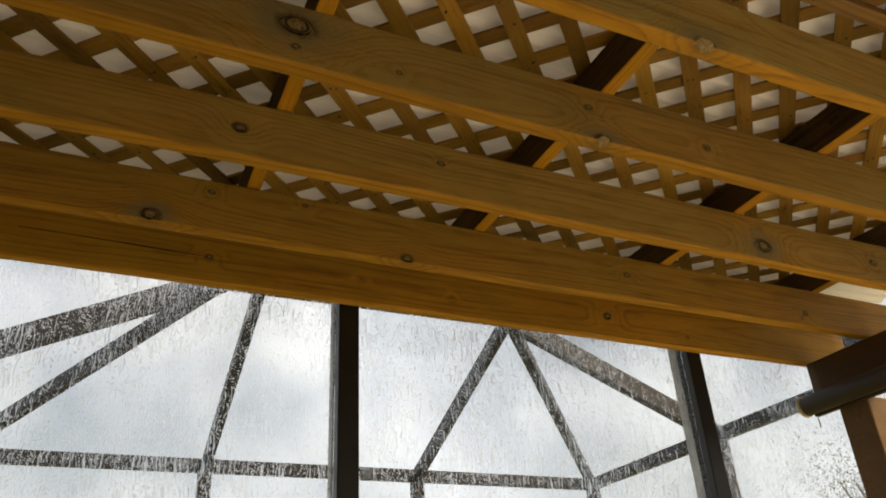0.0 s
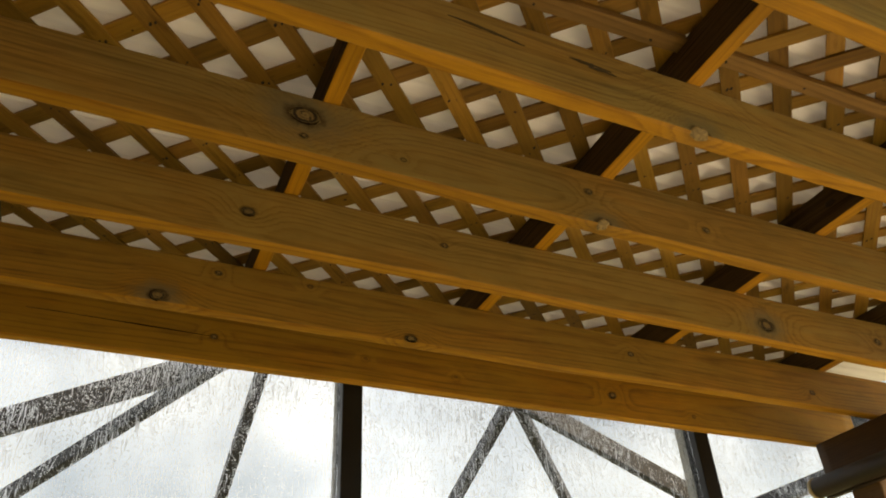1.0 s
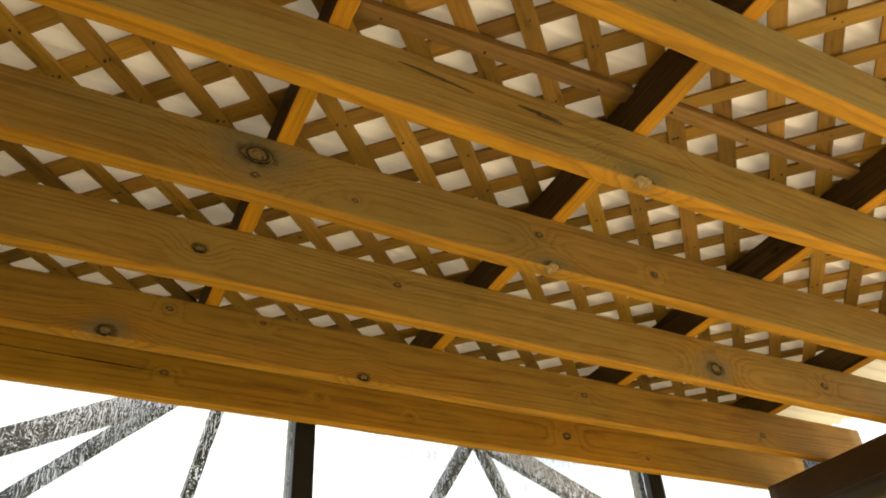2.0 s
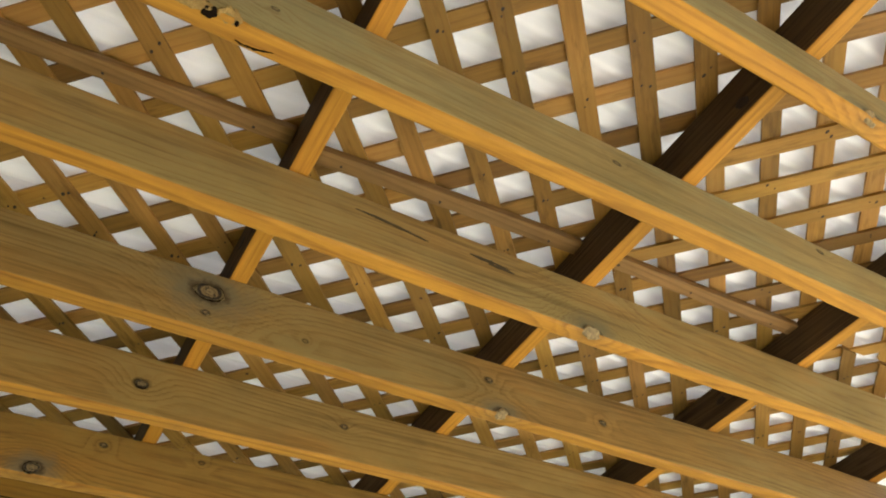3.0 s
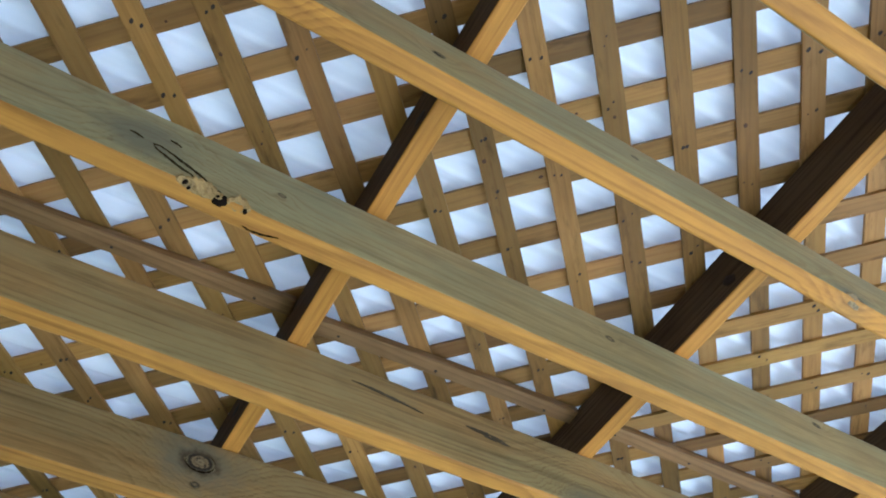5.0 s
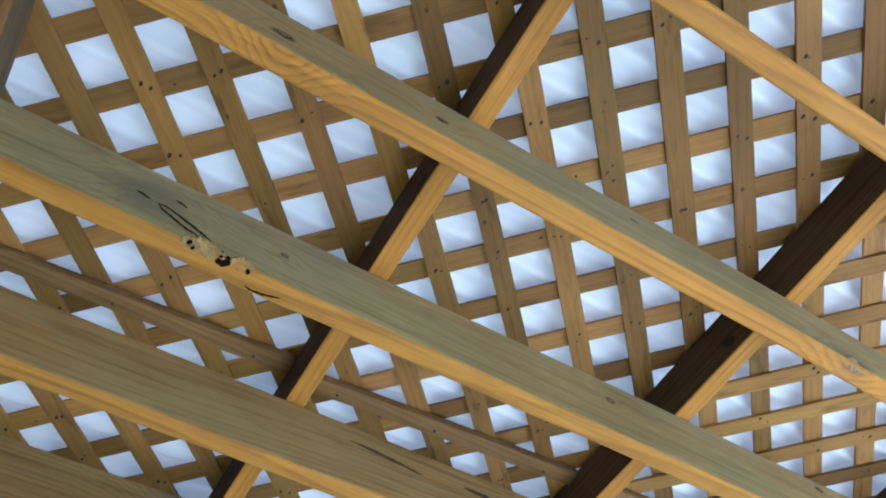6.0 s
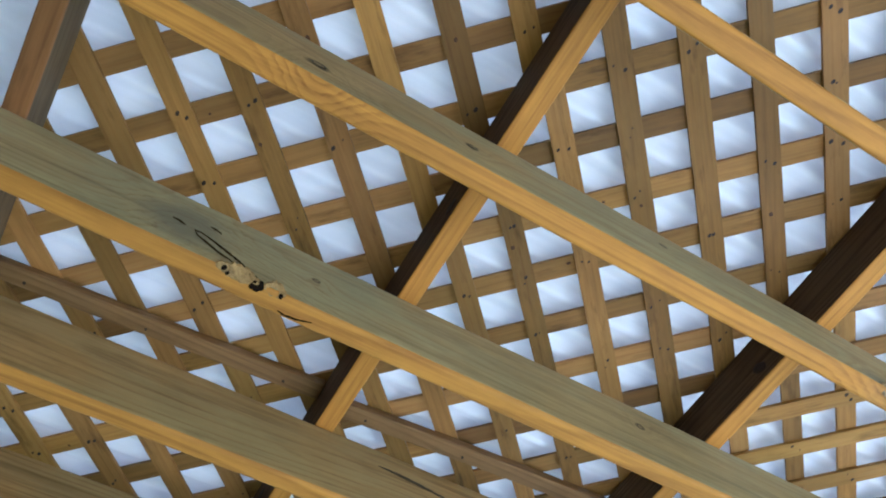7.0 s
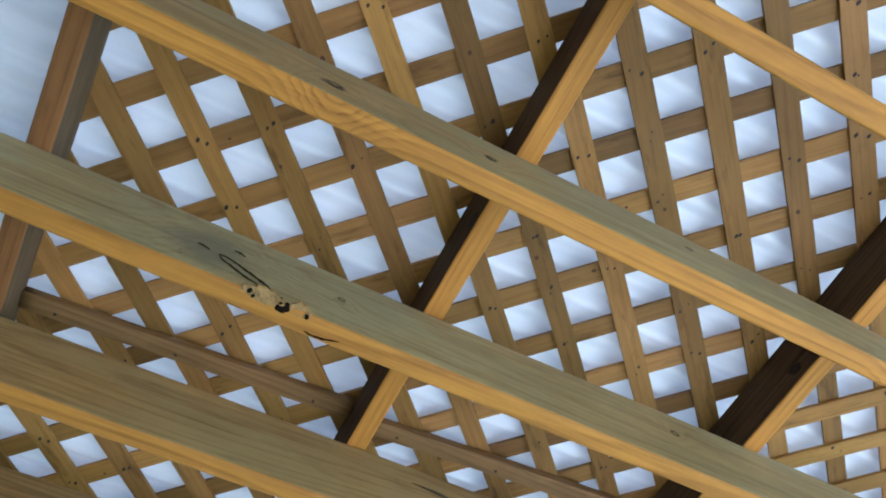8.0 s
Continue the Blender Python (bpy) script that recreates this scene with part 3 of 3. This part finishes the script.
def clip_polygon(poly, inside, cross):
    out = []
    for a, b in zip(poly, poly[1:] + poly[:1]):
        if inside(a):
            out.append(a)
            if not inside(b):
                out.append(cross(a, b))
        elif inside(b):
            out.append(cross(a, b))
    return out


def clip_rect(poly, x0, x1, y0, y1):
    def at_x(v):
        return lambda a, b: (v, a[1] + (b[1] - a[1]) * (v - a[0]) / (b[0] - a[0]))

    def at_y(v):
        return lambda a, b: (a[0] + (b[0] - a[0]) * (v - a[1]) / (b[1] - a[1]), v)

    for inside, cross in ((lambda p: p[0] >= x0, at_x(x0)), (lambda p: p[0] <= x1, at_x(x1)),
                          (lambda p: p[1] >= y0, at_y(y0)), (lambda p: p[1] <= y1, at_y(y1))):
        poly = clip_polygon(poly, inside, cross)
        if len(poly) < 3:
            return []
    return poly


def lattice_panel(x0, x1, y0, y1, hole_u, hole_v, u_below, pitch=PITCH, seed=0):
    """hole_u, hole_v: where the holes' middles fall along x+y and x-y. u_below: the slats that run along x+y are the lower layer."""
    rng, spots = random.Random(seed), random.Random(seed + 900)
    panel = root("lattice_panel", "brown cedar garden lattice of diagonal slats above the rafters", "lattice", "lattice panels", at=((x0 + x1) / 2, (y0 + y1) / 2, LAT_Z))
    cx, cy = (x0 + x1) / 2, (y0 + y1) / 2
    s2 = math.sqrt(2)
    for family in (0, 1):          # 0: runs along x+y, stepped in x-y; 1: the other way
        phase = (hole_v if family == 0 else hole_u) + pitch / 2
        low = (family == 0) == u_below
        for k in range(-40, 41):
            c = phase + k * pitch + rng.uniform(-0.0022, 0.0022)
            w = SLAT_W / 2 * rng.uniform(0.95, 1.05)
            skew = rng.uniform(-0.0018, 0.0018)
            quad = []
            for along, across in ((-4, -w), (4, -w), (4, w), (-4, w)):
                q = c + across + skew * along
                u, v = (along, q) if family == 0 else (q, along)
                quad.append(((u + v) / s2, (u - v) / s2))
            area = sum(a[0] * b[1] - a[1] * b[0] for a, b in zip(quad, quad[1:] + quad[:1]))
            if area < 0:
                quad.reverse()
            poly = clip_rect(quad, x0, x1, y0, y1)
            if len(poly) < 3:
                continue
            turn = radians(45 if family == 0 else -45)
            mx, my = sum(p[0] for p in poly) / len(poly), sum(p[1] for p in poly) / len(poly)
            z = (0.0 if low else SLAT_T + 0.0004) + rng.uniform(0, 0.0004)
            bm = bmesh.new()
            inv = Matrix.Rotation(-turn, 3, "Z")
            pts = [inv @ Vector((p[0] - mx, p[1] - my, 0)) for p in poly]
            lo = [bm.verts.new((p.x, p.y, 0)) for p in pts]
            hi = [bm.verts.new((p.x, p.y, SLAT_T)) for p in pts]
            bm.faces.new(lo[::-1])
            bm.faces.new(hi)
            for a in range(len(pts)):
                b = (a + 1) % len(pts)
                bm.faces.new((lo[a], lo[b], hi[b], hi[a]))
            ob = part("slat", bm, slat_wood, panel)
            ob.matrix_local = Matrix.Translation((mx - cx, my - cy, z)) @ Matrix.Rotation(turn, 4, "Z")
            reach = max(abs(p.x) for p in pts)
            if reach > 0.25 and spots.random() < 0.45:
                kb = bmesh.new()
                r, ph = spots.uniform(0.004, 0.008), spots.uniform(0, 6.28)
                rim = [kb.verts.new((r * 1.2 * (1 + 0.12 * math.sin(2 * a + ph)) * math.cos(a), r * math.sin(a), 0.0006)) for a in (k * 0.5236 for k in range(12))]
                mid = kb.verts.new((0, 0, -0.0007))
                for k in range(12):
                    kb.faces.new((mid, rim[(k + 1) % 12], rim[k])).smooth = True
                part("knot", kb, slat_knot, ob).location = (spots.uniform(-0.6, 0.6) * reach, spots.uniform(-0.009, 0.009), 0)
    # staples: pairs of small dark heads where the lower slats cross the upper ones
    bm = bmesh.new()
    for a in range(-40, 41):
        for b in range(-40, 41):
            v, u = hole_v + pitch / 2 + a * pitch, hole_u + pitch / 2 + b * pitch
            px, py = (u + v) / s2, (u - v) / s2
            if not (x0 + 0.02 < px < x1 - 0.02 and y0 + 0.02 < py < y1 - 0.02) or rng.random() < 0.45:
                continue
            for side in (-1, 1):
                du, dv = rng.uniform(-0.011, 0.011), side * 0.006 + rng.uniform(-0.005, 0.005)
                if not u_below:
                    du, dv = dv, du
                qx, qy = (u + du + v + dv) / s2 - cx, (u + du - v - dv) / s2 - cy
                r = rng.uniform(0.0010, 0.0034)
                ring = [bm.verts.new((qx + r * math.cos(k * 1.0472), qy + 1.5 * r * math.sin(k * 1.0472), -0.0006)) for k in range(6)]
                top = [bm.verts.new((w.co.x, w.co.y, 0.0008)) for w in ring]
                bm.faces.new(ring[::-1])
                for k in range(6):
                    bm.faces.new((ring[k], ring[(k + 1) % 6], top[(k + 1) % 6], top[k]))
    tagged(part("stapling", bm, nail_mat, panel), kind="stuff")
    return panel


X0, X1, X2, X3, X4 = CROSS
HALF = JOIST_T / 2
Y_NEAR, Y_FAR = -1.30, 1.24
JOINTS = {X0 + 0.004: 0.008, X1 + HALF + 0.002: -0.002, X2 + HALF + 0.002: -0.026, X3 + HALF + 0.002: -0.026}
# each bay: from rafter to rafter, near and far of the middle joint
BAYS = [
    (X0 + 0.004, X1 + HALF - 0.002, "n", -0.0109, -0.0400, True), (X1 + HALF + 0.002, X2 + HALF - 0.002, "n", -0.0184, -0.0199, True),
    (X2 + HALF + 0.002, X3 + HALF - 0.002, "n", -0.0225, -0.0060, False), (X3 + HALF + 0.002, X4 + JOIST_T, "n", -0.0225, -0.0060, False),
    (X0 + 0.004, X1 + HALF - 0.002, "f", -0.0127, -0.0261, True), (X1 + HALF + 0.002, X2 + HALF - 0.002, "f", -0.0201, -0.0143, True),
    (X2 + HALF + 0.002, X3 + HALF - 0.002, "f", -0.0269, 0.0005, True), (X3 + HALF + 0.002, X4 + JOIST_T, "f", -0.0269, 0.0005, True),
]
for i, (xa, xb, which, hu, hv, below) in enumerate(BAYS):
    ya, yb = (Y_NEAR, JOINTS[xa] - 0.002) if which == "n" else (JOINTS[xa] + 0.002, Y_FAR)
    lattice_panel(xa, xb, ya, yb, hu, hv, below, seed=100 + i)

# battens that cover the joint of the lattice panels
for x0, y0, x1, y1, z in ((X0 + JOIST_T, 0.022, X1 - 0.004, -0.006, -0.010), (X1 + JOIST_T + 0.004, 0.010, X2 - 0.004, -0.014, -0.010), (X2 + JOIST_T + 0.01, -0.020, X3 - 0.006, -0.030, -0.010)):
    length = math.hypot(x1 - x0, y1 - y0)
    ob = new("batten", mesh_from(board(length, 0.036, 0.019, 0.002, 24, 0.0015, seed=int(x0 * 100)), "batten", [batten_wood, batten_wood]))
    ob.matrix_world = pose((x0 + x1) / 2, (y0 + y1) / 2, LAT_Z - 0.0105, 0, 0, math.degrees(math.atan2(y1 - y0, x1 - x0)))
    tagged(ob, "thin brown wooden batten nailed under the lattice joint", "batten", "lattice battens")
    for nx in (-length * 0.4, -length * 0.05, length * 0.38):
        nail = part("nail", cylinder(0.0028, 0.002, "z", 10), nail_mat, ob)
        nail.location = (nx, 0.004, -0.0105)

# ---- roofing above the lattice: corrugated white sheet ----
WAVE, AMP = 0.052, 0.0065
SHEET_Z = LAT_Z + 2 * SLAT_T + 0.020
bm = bmesh.new()
ys = np.arange(-1.45, 1.45, WAVE / 10)
xs = np.linspace(-1.45, 2.85, 9)
grid = [[bm.verts.new((x, y, SHEET_Z + AMP * math.sin(2 * math.pi * y / WAVE) + 0.004 * math.sin(x * 2.1 + y))) for y in ys] for x in xs]
for a in range(len(xs) - 1):
    for b in range(len(ys) - 1):
        bm.faces.new((grid[a][b], grid[a + 1][b], grid[a + 1][b + 1], grid[a][b + 1])).smooth = True
tagged(part("roof_sheet", bm, sheet_mat), "white translucent corrugated roofing sheet over the lattice", "roofing", kind="structure")

# ---- side beams, posts, blind ----
for x, y1 in ((2.422, 1.224), (-1.20, 1.224)):
    length = y1 + 1.28
    ob = new("side_beam", mesh_from(board(length, 0.040, 0.185, 0.004, seed=int(x * 10)), "side_beam", [dark_wood, dark_wood]))
    ob.matrix_world = pose(x + 0.020, y1 - length / 2, BEAM_Z - 0.0935, 0, 0, 90)
    tagged(ob, "dark brown stained wooden beam carrying the joist ends", "beam", "side beams")
for x, y in ((2.482, 1.084), (-1.17, 1.084), (2.482, -1.1), (-1.17, -1.1)):
    ob = new("wooden_post", mesh_from(box(-0.06, 0.06, -0.06, 0.06, 0.0 if x > 0.35 and y < 0.3 else -0.046, BEAM_Z - 0.187, 0.006), "wooden_post", post_wood))
    ob.location = (x, y, 0)
    tagged(ob, "dark reddish-brown square wooden post under the side beam", "post", "pergola posts")

blind = root("rolled_blind", "rolled dark brown blind with a cream end cap", "blind", at=(2.378, 1.24, BEAM_Z - 0.165))
ob = part("tube", cylinder(0.036, 2.2, "y", 28, 0.003), tube_mat, blind)
ob.location = (0, -1.1, 0)
ob = part("end_cap", cylinder(0.0385, 0.014, "y", 28, 0.003), cream_mat, blind, "cream plastic end cap")
ob.location = (0, 0.007, 0)
ob = part("bottom_bar", box(-0.012, 0.012, -2.15, -0.01, -0.007, 0.007, 0.003), tube_mat, blind)
ob.location = (0.028, 0, -0.033)
ob = part("cord", cylinder(0.002, 0.05, "z", 8), tube_mat, blind, "short dark pull cord")
ob.location = (0.020, -0.02, -0.058)

# ---- unseen plain walls added to block light from west and south ----
wall = part("wall_west", box(-1.70, -1.48, -4.2, 1.30, -0.045, 3.2, 0.01), light_block_mat)
tagged(wall, "unseen plain brown wall added to keep light off the pergola's west side", "wall", kind="structure")

# second added blocker: dims the light reaching the joists from behind the camera
wall = part("wall_south", box(-1.475, 1.15, -3.3, -3.1, -0.045, 3.2, 0.01), light_block_mat)
tagged(wall, "unseen plain brown wall added to cut the light from behind the pergola", "wall", kind="structure")

# ---- glazed screen beyond the front joist ----
SCREEN_Y = 1.338
POSTS = [-0.740, 0.605, 1.950, 3.295]
for x in POSTS:
    mullion = root("screen_post", "black aluminium post between wet clear panels", "post", "screen posts", at=(x, SCREEN_Y, 0))
    part("profile", box(0, 0.064, 0, 0.060, -0.046, 2.62, 0.003), black_metal, mullion)
    part("channel", box(0.004, 0.060, 0.0605, 0.105, -0.046, 2.62, 0.002), grey_metal, mullion, "grey aluminium glazing channel")
for i, (a, b) in enumerate(zip(POSTS, POSTS[1:])):
    win = root("window_%d" % (i + 1), "clear plastic panel streaked with rain in a black frame", "window", kind="structure", at=(a + 0.064, SCREEN_Y + 0.030, 0))
    w = b - a - 0.064
    part("bottom_rail", box(0.001, w - 0.001, -0.02, 0.02, 0.02, 0.08, 0.003), black_metal, win)
    part("top_rail", box(0.001, w - 0.001, -0.02, 0.02, 2.56, 2.62, 0.003), black_metal, win)
    bm = box(0.002, w - 0.002, -0.0015, 0.0015, 0.081, 2.559)
    bm.normal_update()
    for f in bm.faces:
        f.material_index = 1 if f.normal.y > 0.5 else 0
    pane = part("pane", bm, [clear_mat, pane_mat], win, "clear sheet covered in rain streaks and beads")
    pane.visible_shadow = False

# ---- frame of the hipped shelter beyond the screen ----
K = 1.35
CX, CY, CZ = -0.032, -0.730, BEAM_Z - 0.968


def spot(x, y, z):
    return Vector((CX + K * x, CY + K * y, CZ + K * z))


EAVE, RIDGE = 0.882, 1.315
XL, XR, YF, YN, RX0, RX1, RY = -0.50, 2.58, 3.62, 1.60, 0.37, 1.55, 2.61
shelter = root("shelter_frame", "dark grey metal frame of a hipped garden shelter", "shelter frame")


def bar(name, a, b, width, depth):
    d = b - a
    bm = box(-width / 2, width / 2, -depth / 2, depth / 2, 0, d.length, 0.004, 1)
    up = Vector((0, 0, 1)) if abs(d.normalized().z) < 0.95 else Vector((0, 1, 0))
    zax = d.normalized()
    xax = up.cross(zax).normalized()
    yax = zax.cross(xax)
    m = Matrix((xax, yax, zax)).transposed().to_4x4()
    m.translation = a
    ob = part(name, bm, frame_metal, shelter)
    ob.matrix_world = m
    return ob


corners = [spot(XL, YN, EAVE), spot(XR, YN, EAVE), spot(XR, YF, EAVE), spot(XL, YF, EAVE)]
for a, b in zip(corners, corners[1:] + corners[:1]):
    bar("eave_bar", a, b, 0.06, 0.076)
r0, r1 = spot(RX0, RY, RIDGE), spot(RX1, RY, RIDGE)
bar("ridge_bar", r0, r1, 0.06, 0.09)
for apex, ends in ((r0, [(XL, YN), (XL, YF), (XL, RY), (0.50, YF), (0.50, YN)]), (r1, [(XR, YN), (XR, YF), (XR, RY), (1.53, YF), (1.53, YN)])):
    for ex, ey in ends:
        foot = spot(ex, ey, EAVE)
        bar("rafter_bar", foot, Vector((foot.x, apex.y, apex.z)) if ex == 0.50 else apex, 0.055, 0.110 if ey == RY else 0.075)
for ex, ey in ((XL, YN), (XL, YF), (XR, YF), (XL, RY), (XR, RY), (0.50, YF), (1.53, YF)):
    top = spot(ex, ey, EAVE - 0.028)
    bar("upright", Vector((top.x, top.y, -0.04)), top, 0.075, 0.075)

# ---- a tree beyond the corner ----
def tree(x, y, height, spread, seed, leaves=2600):
    rng = random.Random(seed)
    t = root("tree", "leafy green garden tree blurred behind the wet panel", "tree", at=(x, y, -0.04))
    bm = bmesh.new()
    tips = []

    def limb(a, b, ra, rb, sides=7):
        d = (b - a).normalized()
        s = d.orthogonal().normalized()
        u = d.cross(s)
        rings = []
        for p, r in ((a, ra), (b, rb)):
            rings.append([bm.verts.new(p + r * (math.cos(6.2832 * k / sides) * s + math.sin(6.2832 * k / sides) * u)) for k in range(sides)])
        for k in range(sides):
            bm.faces.new((rings[0][k], rings[0][(k + 1) % sides], rings[1][(k + 1) % sides], rings[1][k])).smooth = True

    top = Vector((0.2, 0.1, height * 0.45))
    limb(Vector((0, 0, 0)), top, 0.16, 0.11)
    for k in range(11):
        ang = k * 2.4 + rng.uniform(-0.3, 0.3)
        reach = spread * rng.uniform(0.5, 1.0)
        start = Vector((0.2, 0.1, height * rng.uniform(0.3, 0.45)))
        end = Vector((math.cos(ang) * reach, math.sin(ang) * reach, height * rng.uniform(0.55, 0.98)))
        mid = start.lerp(end, 0.5) + Vector((0, 0, 0.25))
        limb(start, mid, 0.06, 0.04, 6)
        limb(mid, end, 0.04, 0.012, 5)
        tips += [mid, end, mid.lerp(end, 0.6)]
    part("trunk", bm, bark_mat, t)
    verts, faces = [], []
    for _ in range(leaves):
        c = rng.choice(tips) + Vector([rng.gauss(0, 0.33) for _ in range(3)])
        n = Vector([rng.gauss(0, 1) for _ in range(3)]).normalized()
        s = n.orthogonal().normalized() * rng.uniform(0.010, 0.020)
        u = n.cross(s) * 0.5
        b = len(verts)
        verts += [c - s, c + u, c + s, c - u]
        faces.append((b, b + 1, b + 2, b + 3))
    me = bpy.data.meshes.new("crown")
    me.from_pydata([tuple(v) for v in verts], [], faces)
    me.materials.append(leaf_mat)
    crown = new("crown", me)
    crown.parent = t
    return t


tree(10.6, 6.9, 3.9, 1.3, 3, 26000)
